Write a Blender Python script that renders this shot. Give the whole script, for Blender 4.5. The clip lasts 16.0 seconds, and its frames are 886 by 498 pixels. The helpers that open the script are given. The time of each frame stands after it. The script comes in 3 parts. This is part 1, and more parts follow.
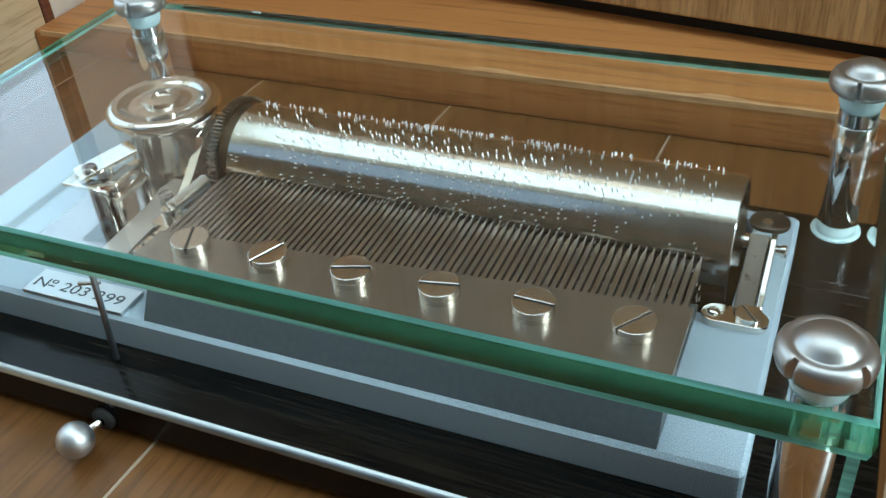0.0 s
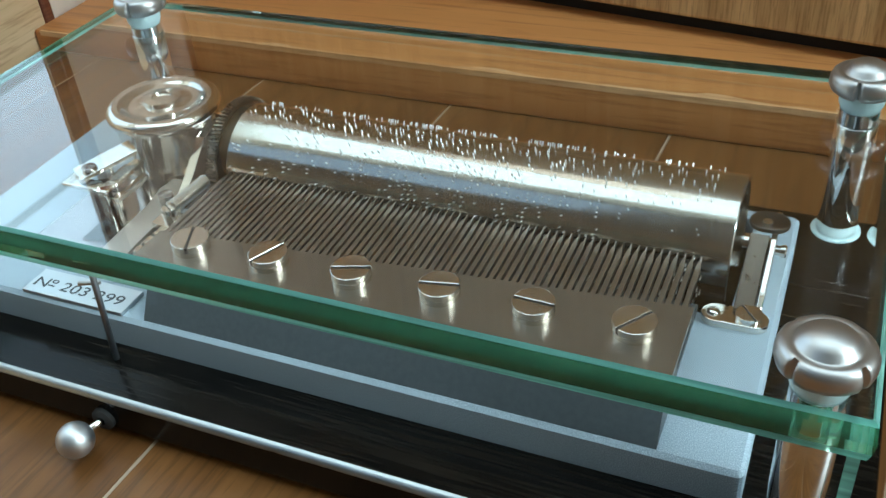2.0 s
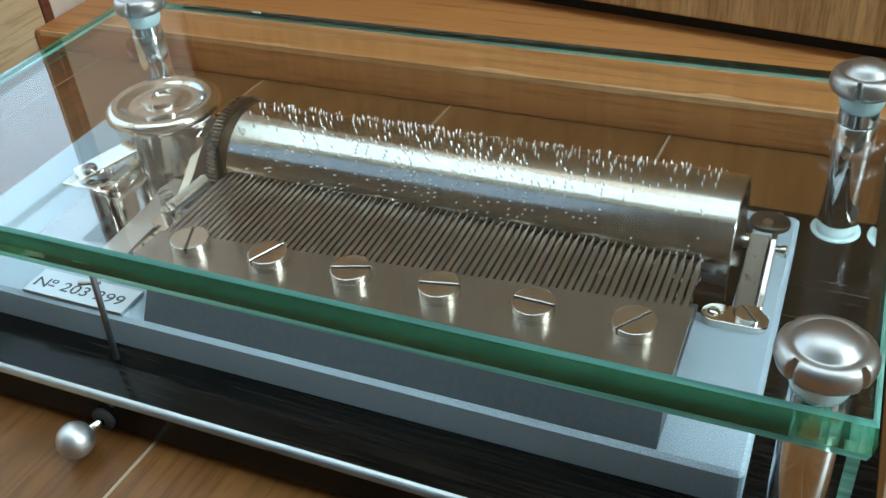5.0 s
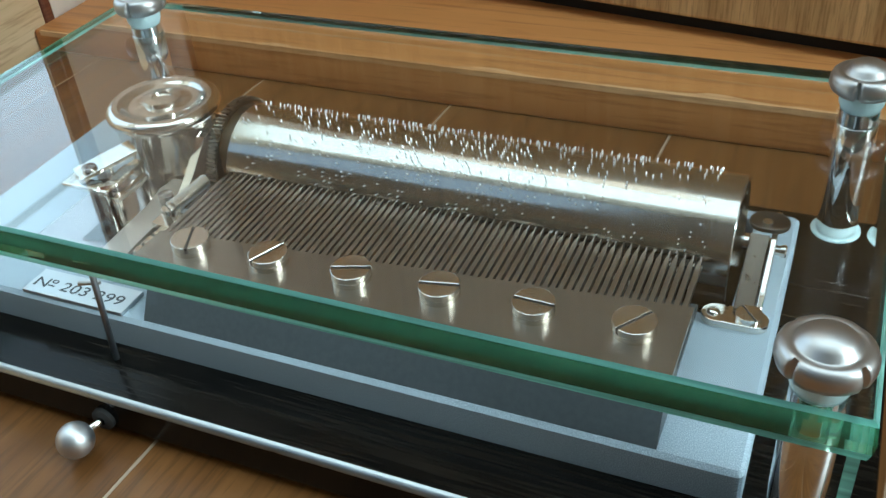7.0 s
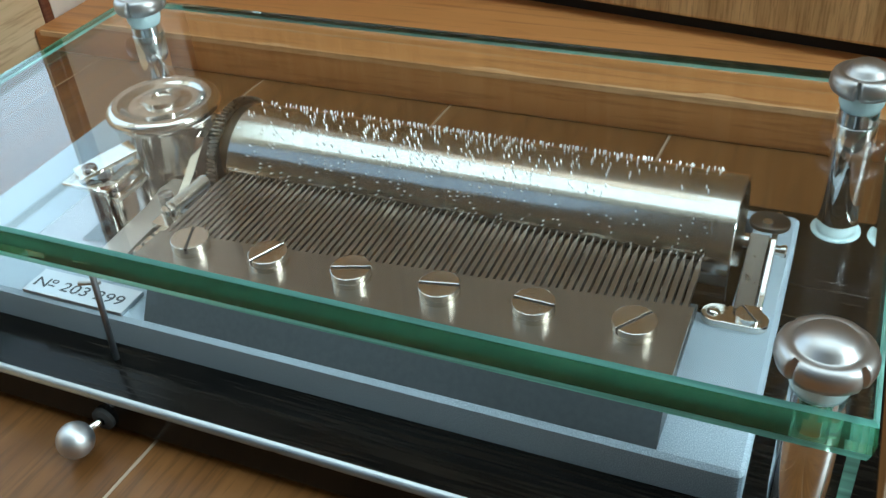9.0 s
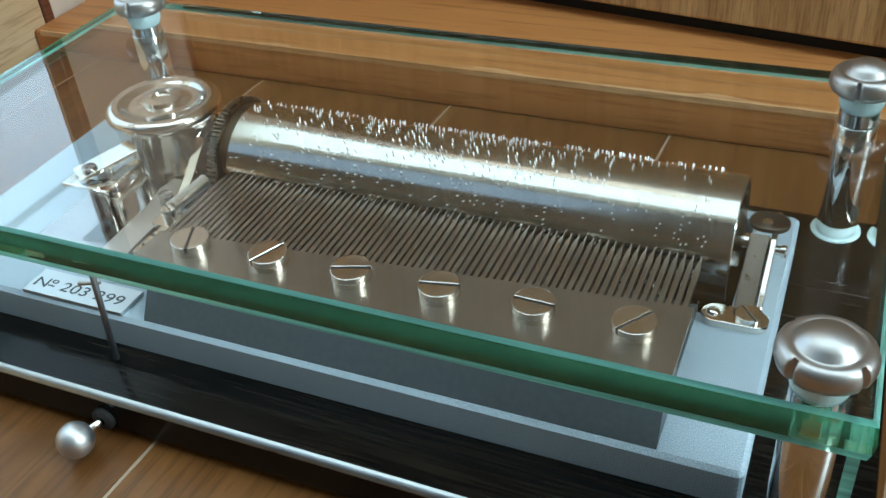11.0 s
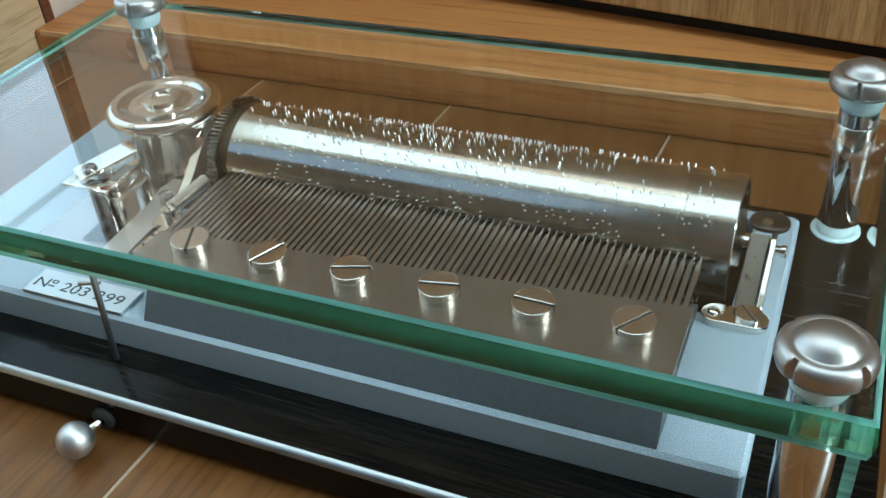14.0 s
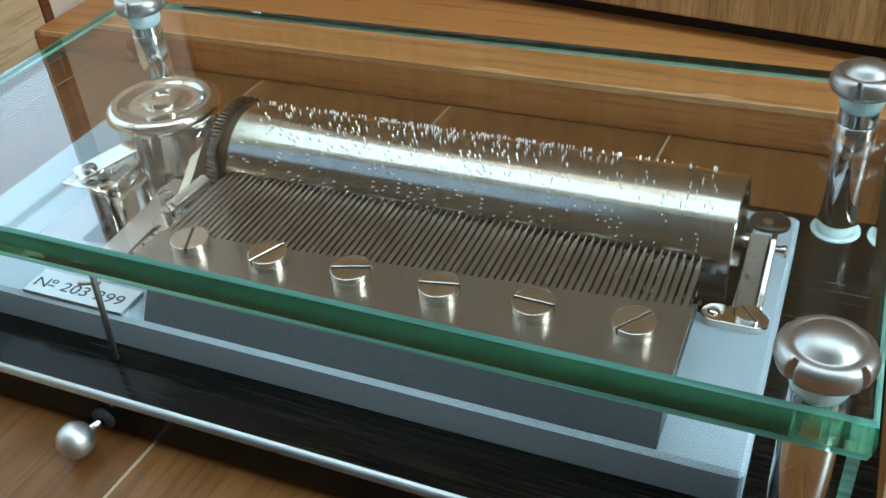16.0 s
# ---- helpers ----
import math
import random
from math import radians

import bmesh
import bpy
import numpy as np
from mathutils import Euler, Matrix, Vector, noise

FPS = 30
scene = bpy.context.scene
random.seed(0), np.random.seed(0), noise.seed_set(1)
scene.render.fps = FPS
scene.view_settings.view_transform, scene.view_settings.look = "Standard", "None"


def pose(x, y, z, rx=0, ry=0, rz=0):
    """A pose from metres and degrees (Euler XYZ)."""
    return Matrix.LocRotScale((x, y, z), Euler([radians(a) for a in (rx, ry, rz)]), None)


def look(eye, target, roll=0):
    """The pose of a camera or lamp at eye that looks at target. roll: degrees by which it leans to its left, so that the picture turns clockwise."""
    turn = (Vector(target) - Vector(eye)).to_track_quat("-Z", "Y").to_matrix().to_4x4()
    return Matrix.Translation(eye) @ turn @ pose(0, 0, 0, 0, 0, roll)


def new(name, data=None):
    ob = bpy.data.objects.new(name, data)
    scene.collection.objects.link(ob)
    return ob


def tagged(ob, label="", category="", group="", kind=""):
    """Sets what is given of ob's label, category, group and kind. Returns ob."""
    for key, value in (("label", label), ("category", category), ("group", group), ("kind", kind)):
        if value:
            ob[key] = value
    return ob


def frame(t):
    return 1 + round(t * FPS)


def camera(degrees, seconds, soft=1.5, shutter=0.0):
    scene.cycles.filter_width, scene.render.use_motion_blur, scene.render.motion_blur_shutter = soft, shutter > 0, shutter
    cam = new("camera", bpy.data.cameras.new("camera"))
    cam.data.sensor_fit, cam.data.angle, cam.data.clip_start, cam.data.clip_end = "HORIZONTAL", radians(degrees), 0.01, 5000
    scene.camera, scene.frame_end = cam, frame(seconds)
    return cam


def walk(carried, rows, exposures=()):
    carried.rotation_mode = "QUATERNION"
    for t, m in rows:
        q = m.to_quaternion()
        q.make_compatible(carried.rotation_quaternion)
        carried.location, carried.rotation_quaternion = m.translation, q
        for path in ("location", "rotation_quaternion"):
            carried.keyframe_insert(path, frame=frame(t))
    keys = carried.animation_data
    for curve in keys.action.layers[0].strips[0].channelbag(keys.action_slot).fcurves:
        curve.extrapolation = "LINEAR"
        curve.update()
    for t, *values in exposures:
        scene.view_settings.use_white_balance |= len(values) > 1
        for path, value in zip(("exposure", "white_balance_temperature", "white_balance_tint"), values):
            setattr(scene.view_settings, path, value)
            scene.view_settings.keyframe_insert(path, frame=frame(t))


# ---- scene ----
S = 0.0012  # metres per scene unit (about a millimetre)

# ---- camera: held still ----
cam = camera(49.7, 16.0, soft=1.5)
EYE = (14.03 * S, -84.27 * S, 94.85 * S)
TARGET = (-28.71 * S, 2.81 * S, 24.2 * S)
HOLD = look(EYE, TARGET, -5.21)
walk(cam, [(0.0, HOLD), (16.0, HOLD)], exposures=[(0.0, 0.57, 5800, -6.0), (16.0, 0.57, 5800, -6.0)])

# ---- world and light ----
SUN_EL, SUN_ROT = radians(48), radians(20)
world = bpy.data.worlds.new("sky")
scene.world = world
world.use_nodes = True
wn = world.node_tree
sky = wn.nodes.new("ShaderNodeTexSky")
sky.sky_type, sky.sun_disc = "NISHITA", False
sky.sun_elevation, sky.sun_rotation = SUN_EL, SUN_ROT
wn.links.new(sky.outputs[0], wn.nodes["Background"].inputs[0])
wn.nodes["Background"].inputs[1].default_value = 0.12


def panel_light(name, eye, target, sx, sy, power, color):
    lamp = bpy.data.lights.new(name, "AREA")
    lamp.shape, lamp.size, lamp.size_y, lamp.energy, lamp.color = "RECTANGLE", sx, sy, power, color
    ob = new(name, lamp)
    ob.matrix_world = look(eye, target)
    return ob


# daylight in the opening of the wide west window
panel_light("west_daylight", (-1.76, 0.725, 1.10), (0.0, 0.725, 1.10), 2.35, 1.60, 13.5, (0.82, 0.94, 1.04))
# daylight in the opening of the corner window
panel_light("corner_daylight", (-1.04, -1.13, 1.65), (-1.04, 0.0, 1.65), 1.28, 1.30, 1.3, (0.84, 0.96, 1.04))
# daylight in the opening of the smaller window across the room
panel_light("window_daylight", (2.06, 0.05, 1.25), (0.0, 0.05, 1.25), 1.2, 1.3, 68, (0.88, 0.97, 1.0))
# added overhead lamp panel, standing in for light from a bright ceiling
panel_light("ceiling_fill", (0.10, 0.90, 2.36), (0.10, 0.90, 0.0), 3.5, 3.2, 60, (0.90, 0.99, 1.0))


# ---- materials ----
def nodes_of(name):
    mat = bpy.data.materials.new(name)
    mat.use_nodes = True
    nt = mat.node_tree
    return mat, nt, nt.nodes["Principled BSDF"]


def add(nt, kind, **values):
    n = nt.nodes.new(kind)
    for key, value in values.items():
        n.inputs[key].default_value = value
    return n


def coords(nt, scale=(1, 1, 1), turn=(0, 0, 0)):
    tc = nt.nodes.new("ShaderNodeTexCoord")
    mp = nt.nodes.new("ShaderNodeMapping")
    mp.inputs["Scale"].default_value = scale
    mp.inputs["Rotation"].default_value = [radians(a) for a in turn]
    nt.links.new(tc.outputs["Object"], mp.inputs["Vector"])
    return mp.outputs["Vector"]


def ramp(nt, fac, stops):
    r = nt.nodes.new("ShaderNodeValToRGB")
    while len(r.color_ramp.elements) < len(stops):
        r.color_ramp.elements.new(0.5)
    for e, (p, c) in zip(r.color_ramp.elements, stops):
        e.position, e.color = p, (*c, 1)
    nt.links.new(fac, r.inputs["Fac"])
    return r.outputs["Color"]


def noise_tex(nt, vec, scale, detail=4, rough=0.55):
    n = add(nt, "ShaderNodeTexNoise", Scale=scale, Detail=detail, Roughness=rough)
    nt.links.new(vec, n.inputs["Vector"])
    return n.outputs["Fac"]


def bump(nt, b, height, strength, distance):
    n = add(nt, "ShaderNodeBump", Strength=strength, Distance=distance)
    nt.links.new(height, n.inputs["Height"])
    nt.links.new(n.outputs["Normal"], b.inputs["Normal"])


def span(nt, fac, lo, hi):
    m = nt.nodes.new("ShaderNodeMapRange")
    m.inputs["To Min"].default_value, m.inputs["To Max"].default_value = lo, hi
    m.inputs["From Min"].default_value, m.inputs["From Max"].default_value = 0.3, 0.7
    nt.links.new(fac, m.inputs["Value"])
    return m.outputs["Result"]


def metal(name, color, rough, stretch=(900, 900, 900), vary=0.06, relief=0.02, smudge=0.05, brushed=0.0):
    """Metal with fine grain along one way and broad smudges."""
    mat, nt, b = nodes_of(name)
    b.inputs["Metallic"].default_value = 1.0
    grain = noise_tex(nt, coords(nt, stretch), 1.0, 3)
    wide = noise_tex(nt, coords(nt), 160, 3)
    mix = nt.nodes.new("ShaderNodeMath")
    mix.operation = "ADD"
    nt.links.new(span(nt, grain, rough - vary, rough + vary), mix.inputs[0])
    nt.links.new(span(nt, wide, -smudge, smudge), mix.inputs[1])
    nt.links.new(mix.outputs[0], b.inputs["Roughness"])
    dark = tuple(c * 0.94 for c in color)
    nt.links.new(ramp(nt, wide, [(0.3, dark), (0.7, color)]), b.inputs["Base Color"])
    if brushed:
        tan = nt.nodes.new("ShaderNodeTangent")
        tan.direction_type, tan.axis = "RADIAL", "X"
        nt.links.new(tan.outputs[0], b.inputs["Tangent"])
        b.inputs["Anisotropic"].default_value = brushed
    bump(nt, b, grain, relief, 0.00003)
    return mat


CHROME = metal("polished_nickel", (0.80, 0.76, 0.70), 0.10, vary=0.03, smudge=0.03)
CYL = metal("nickel_cylinder", (0.60, 0.585, 0.545), 0.15, (300, 6000, 6000), 0.03, 0.008, 0.02)
STEEL = metal("comb_steel", (0.34, 0.30, 0.255), 0.30, (9000, 260, 9000), 0.015, 0.0, 0.012, 0.45)
TOOTH = metal("tooth_steel", (0.36, 0.325, 0.285), 0.30, (3000, 60, 3000), 0.02, 0.004, 0.01)
SCREW = metal("screw_nickel", (0.80, 0.76, 0.70), 0.16, (2500, 2500, 300), 0.04, 0.03)
SATIN = metal("satin_cap", (0.54, 0.52, 0.51), 0.40, (500, 500, 4000), 0.012, 0.004, 0.012)
BALL = metal("matte_ball", (0.66, 0.65, 0.66), 0.44, (1500, 1500, 1500), 0.05, 0.05)
GLINT = metal("chamfer_glint", (0.48, 0.50, 0.51), 0.34, (200, 4000, 4000), 0.05, 0.02)
PINM = metal("pin_steel", (0.95, 0.95, 0.93), 0.30, vary=0.02)
STRIP = metal("lever_nickel", (0.62, 0.56, 0.50), 0.42, (800, 800, 800), 0.05, 0.02)
DRIVE = metal("drive_plate_nickel", (0.32, 0.295, 0.275), 0.08, (700, 700, 700), 0.02, 0.004, 0.02)
LEVERM = metal("lever_steel", (0.30, 0.31, 0.33), 0.42)
ARMM = metal("arm_nickel", (0.14, 0.12, 0.10), 0.32, (500, 500, 500), 0.04, 0.02, 0.05)
GEARM = metal("gear_brass", (0.24, 0.22, 0.185), 0.32)
DARKM = metal("dark_brass", (0.075, 0.066, 0.052), 0.42)



def bed_paint():
    mat, nt, b = nodes_of("silver_paint")
    fine = noise_tex(nt, coords(nt), 5200, 3, 0.7)
    wide = noise_tex(nt, coords(nt), 220, 4)
    b.inputs["Metallic"].default_value = 0.25
    nt.links.new(ramp(nt, fine, [(0.38, (0.25, 0.305, 0.36)), (0.55, (0.38, 0.455, 0.525)), (0.70, (0.66, 0.74, 0.81))]), b.inputs["Base Color"])
    nt.links.new(span(nt, wide, 0.42, 0.52), b.inputs["Roughness"])
    bump(nt, b, fine, 0.35, 0.0001)
    return mat


def lacquer():
    mat, nt, b = nodes_of("black_lacquer")
    grain = noise_tex(nt, coords(nt, (45, 1500, 1500)), 1.0, 5)
    nt.links.new(ramp(nt, grain, [(0.45, (0.003, 0.0028, 0.0026)), (0.75, (0.014, 0.011, 0.008))]), b.inputs["Base Color"])
    nt.links.new(span(nt, grain, 0.10, 0.24), b.inputs["Roughness"])
    b.inputs["Specular IOR Level"].default_value = 0.13
    bump(nt, b, grain, 0.10, 0.0001)
    return mat


def wood(name, dark, light, along="y", rough=0.3, coat=0.4, size=1.0, vary=0.0, gloss=0.22):
    """Varnished wood: long grain, pores and broad tone, with a shift from piece to piece."""
    mat, nt, b = nodes_of(name)
    st = {"x": (6, 90, 90), "y": (90, 6, 90), "z": (90, 90, 6)}[along]
    vec = coords(nt, tuple(v * size for v in st))
    if vary:
        info = nt.nodes.new("ShaderNodeObjectInfo")
        sh = nt.nodes.new("ShaderNodeVectorMath")
        sh.operation = "ADD"
        mul = nt.nodes.new("ShaderNodeMath")
        mul.operation, mul.inputs[1].default_value = "MULTIPLY", 40.0
        nt.links.new(info.outputs["Random"], mul.inputs[0])
        nt.links.new(vec, sh.inputs[0])
        nt.links.new(mul.outputs[0], sh.inputs[1])
        vec = sh.outputs[0]
    g1 = noise_tex(nt, vec, 1.0, 6, 0.6)
    g2 = noise_tex(nt, vec, 7.0, 3, 0.6)
    mid = tuple((a + c) / 2 for a, c in zip(dark, light))
    c1 = ramp(nt, g1, [(0.32, dark), (0.5, mid), (0.68, light)])
    c2 = ramp(nt, g2, [(0.36, tuple(a * 0.62 for a in dark)), (0.5, (1, 1, 1))])
    m = nt.nodes.new("ShaderNodeMix")
    m.data_type, m.blend_type = "RGBA", "MULTIPLY"
    m.inputs["Factor"].default_value = 0.35
    nt.links.new(c1, m.inputs["A"])
    nt.links.new(c2, m.inputs["B"])
    nt.links.new(m.outputs["Result"], b.inputs["Base Color"])
    nt.links.new(span(nt, g2, rough - 0.05, rough + 0.07), b.inputs["Roughness"])
    b.inputs["Specular IOR Level"].default_value = gloss
    b.inputs["Coat Weight"].default_value = coat
    b.inputs["Coat Roughness"].default_value = 0.12
    bump(nt, b, g2, 0.08, 0.0004)
    return mat


def glass(name, color, rough=0.0, ior=1.5):
    mat, nt, b = nodes_of(name)
    b.inputs["Base Color"].default_value = (*color, 1)
    b.inputs["Transmission Weight"].default_value = 1.0
    b.inputs["Roughness"].default_value = rough
    b.inputs["IOR"].default_value = ior
    return mat


def plain(name, color, rough=0.6, scale=300, vary=0.12, metallic=0.0):
    mat, nt, b = nodes_of(name)
    n = noise_tex(nt, coords(nt), scale, 4)
    lo = tuple(c * (1 - vary) for c in color)
    nt.links.new(ramp(nt, n, [(0.3, lo), (0.7, color)]), b.inputs["Base Color"])
    b.inputs["Roughness"].default_value = rough
    b.inputs["Metallic"].default_value = metallic
    bump(nt, b, n, 0.06, 0.0003)
    return mat


BED = bed_paint()
LACQUER = lacquer()
FLOORWOOD = wood("varnished_floor_wood", (0.100, 0.038, 0.009), (0.195, 0.084, 0.024), "y", 0.34, 0.0, 1.0, 1.0, 0.34)
STEPWOOD = wood("orange_step_wood", (0.50, 0.208, 0.064), (0.58, 0.258, 0.085), "x", 0.36, 0.0, 0.7)
CABWOOD = wood("cabinet_veneer", (0.40, 0.235, 0.095), (0.72, 0.475, 0.225), "z", 0.4, 0.1, 2.4)
WORN = wood("worn_wood", (0.55, 0.27, 0.10), (0.74, 0.48, 0.26), "x", 0.5, 0.0, 2.0)
PALEWOOD = wood("pale_wood", (0.50, 0.33, 0.18), (0.70, 0.50, 0.31), "y", 0.42, 0.2, 1.0)
REDWOOD = wood("dark_red_wood", (0.10, 0.03, 0.016), (0.20, 0.07, 0.036), "y", 0.35, 0.3, 1.0)
GLASS = glass("clear_glass", (0.985, 0.995, 0.99))
def lit_edge(name, tint, body, share, rough):
    """Glass edge: a share of diffuse green stands in for light piped inside the plate."""
    mat, nt, b = nodes_of(name)
    b.inputs["Base Color"].default_value = (*tint, 1)
    b.inputs["Transmission Weight"].default_value = 1.0
    b.inputs["Roughness"].default_value = rough
    b.inputs["IOR"].default_value = 1.5
    d = nt.nodes.new("ShaderNodeBsdfTranslucent")
    e = nt.nodes.new("ShaderNodeBsdfDiffuse")
    n = noise_tex(nt, coords(nt, (9, 60, 520)), 1.0, 3)
    col = ramp(nt, n, [(0.36, tuple(c * 0.4 for c in body)), (0.62, body)])
    nt.links.new(col, d.inputs["Color"])
    nt.links.new(col, e.inputs["Color"])
    m1, m2 = nt.nodes.new("ShaderNodeMixShader"), nt.nodes.new("ShaderNodeMixShader")
    m1.inputs["Fac"].default_value, m2.inputs["Fac"].default_value = 0.5, share
    nt.links.new(d.outputs[0], m1.inputs[1])
    nt.links.new(e.outputs[0], m1.inputs[2])
    nt.links.new(b.outputs[0], m2.inputs[1])
    nt.links.new(m1.outputs[0], m2.inputs[2])
    nt.links.new(m2.outputs[0], nt.nodes["Material Output"].inputs["Surface"])
    return mat


# olive lower facet and teal chamfers carry refraction and internal reflection as colour
EDGE = lit_edge("green_glass_edge", (0.58, 0.92, 0.70), (0.24, 0.82, 0.46), 0.34, 0.0)
LOWEDGE = lit_edge("lower_glass_edge", (0.66, 0.86, 0.52), (0.22, 0.66, 0.30), 0.20, 0.0)
BACKEDGE = lit_edge("rear_glass_edge", (0.72, 0.86, 0.66), (0.20, 0.55, 0.34), 0.10, 0.02)
CHAMFER = lit_edge("lit_chamfer", (0.50, 0.90, 0.80), (0.42, 0.92, 0.78), 0.62, 0.12)
MIRROR = metal("chrome_post", (0.82, 0.81, 0.80), 0.045, (300, 300, 40), 0.015, 0.004, 0.015)
BEDSIDE = plain("block_grey", (0.085, 0.100, 0.112), 0.45, 900, 0.15, 0.3)
WASHER = plain("pale_rubber", (0.62, 0.78, 0.80), 0.32, 900, 0.06)
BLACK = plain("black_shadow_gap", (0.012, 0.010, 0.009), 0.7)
INK = plain("black_ink", (0.045, 0.05, 0.055), 0.5)
PLATE = metal("number_plate_metal", (0.60, 0.64, 0.66), 0.40, (300, 5000, 5000), 0.05, 0.03)
PINKWALL = plain("pinkish_wall", (0.84, 0.66, 0.54), 0.8, 60, 0.08)
WALLP = plain("cream_wallpaper", (0.82, 0.74, 0.62), 0.85, 60, 0.08)
CEILM = plain("white_ceiling", (0.78, 0.75, 0.70), 0.9, 30, 0.06)
SHADEWALL = wood("dark_shade_wall", (0.018, 0.012, 0.008), (0.04, 0.026, 0.016), "z", 0.6, 0.0, 0.6)
ALU = plain("bronze_aluminium", (0.30, 0.28, 0.26), 0.4, 200, 0.1, 0.6)


# ---- mesh helpers (scene units in, metres out) ----
def vec(x, y, z):
    return Vector((x * S, y * S, z * S))


def box(bm, x0, x1, y0, y1, z0, z1, bevel=0.0, seg=2):
    """A box between bounds, with rounded edges."""
    r = bmesh.ops.create_cube(bm, size=1.0)
    vs = r["verts"]
    bmesh.ops.scale(bm, verts=vs, vec=((x1 - x0) * S, (y1 - y0) * S, (z1 - z0) * S))
    bmesh.ops.translate(bm, verts=vs, vec=vec((x0 + x1) / 2, (y0 + y1) / 2, (z0 + z1) / 2))
    if bevel:
        es = list({e for v in vs for e in v.link_edges})
        r = bmesh.ops.bevel(bm, geom=es, offset=bevel * S, segments=seg, affect="EDGES", profile=0.5)
        vs = list({v for f in r["faces"] for v in f.verts} | {v for v in vs if v.is_valid})
    return vs


def lathe(bm, profile, n=48, at=(0, 0, 0), axis="z"):
    """Turns (radius, height) pairs round an axis; ends with radius 0 close."""
    rings, made = [], []
    for r, h in profile:
        if r <= 1e-6:
            rings.append([bm.verts.new(vec(0, 0, h))])
        else:
            rings.append([bm.verts.new(vec(r * math.cos(2 * math.pi * i / n), r * math.sin(2 * math.pi * i / n), h)) for i in range(n)])
        made += rings[-1]
    for a, b in zip(rings, rings[1:]):
        for i in range(n):
            j = (i + 1) % n
            if len(a) == 1 and len(b) == 1:
                continue
            if len(a) == 1:
                bm.faces.new((a[0], b[j], b[i]))
            elif len(b) == 1:
                bm.faces.new((a[i], a[j], b[0]))
            else:
                bm.faces.new((a[i], a[j], b[j], b[i]))
    if axis == "x":
        bmesh.ops.rotate(bm, verts=made, matrix=Matrix.Rotation(radians(90), 3, "Y"))
    if axis == "y":
        bmesh.ops.rotate(bm, verts=made, matrix=Matrix.Rotation(radians(-90), 3, "X"))
    bmesh.ops.translate(bm, verts=made, vec=vec(*at))
    return made


def prism(bm, outline, lo, hi, axis="z", bevel=0.0):
    """Pushes a 2D outline through from lo to hi along an axis; outline in the other two axes, in order."""
    def place(a, b, c):
        return {"z": vec(a, b, c), "y": vec(a, c, b), "x": vec(c, a, b)}[axis]
    lower = [bm.verts.new(place(a, b, lo)) for a, b in outline]
    upper = [bm.verts.new(place(a, b, hi)) for a, b in outline]
    n = len(outline)
    fs = [bm.faces.new(lower[::-1]), bm.faces.new(upper)]
    for i in range(n):
        j = (i + 1) % n
        fs.append(bm.faces.new((lower[i], lower[j], upper[j], upper[i])))
    bmesh.ops.recalc_face_normals(bm, faces=fs)
    if bevel:
        es = list({e for f in fs[:2] for e in f.edges})
        bmesh.ops.bevel(bm, geom=es, offset=bevel * S, segments=2, affect="EDGES", profile=0.5)
    return lower + upper


def rod(bm, a, b, r, n=16):
    """A round bar from a to b."""
    a, b = Vector(a), Vector(b)
    d = b - a
    made = lathe(bm, [(0, 0), (r * 0.8, 0), (r, r * 0.2), (r, d.length - r * 0.2), (r * 0.8, d.length), (0, d.length)], n)
    turn = d.to_track_quat("Z", "Y").to_matrix()
    bmesh.ops.rotate(bm, verts=made, matrix=turn)
    bmesh.ops.translate(bm, verts=made, vec=a * S)
    return made


def mesh_from(name, bm, material, smooth=18):
    me = bpy.data.meshes.new(name)
    bmesh.ops.recalc_face_normals(bm, faces=bm.faces)
    bm.to_mesh(me)
    bm.free()
    for m in material if isinstance(material, (list, tuple)) else (material,):
        me.materials.append(m)
    if smooth:
        me.shade_smooth()
        me.set_sharp_from_angle(angle=radians(smooth))
    return me


def part(name, bm, material, parent, label="", smooth=18):
    ob = new(name, mesh_from(name, bm, material, smooth))
    ob.parent = parent
    return tagged(ob, label)


def repeat(name, mesh, parent, m):
    ob = new(name, mesh)
    ob.parent = parent
    ob.matrix_basis = m
    return ob


def thing(name, label, category, at=(0, 0, 0), group="", kind=""):
    ob = new(name)
    ob.empty_display_size = 0.01
    ob.location = vec(*at)
    return tagged(ob, label, category, group, kind)


# ---- room ----
FLOOR_Z = -15.0


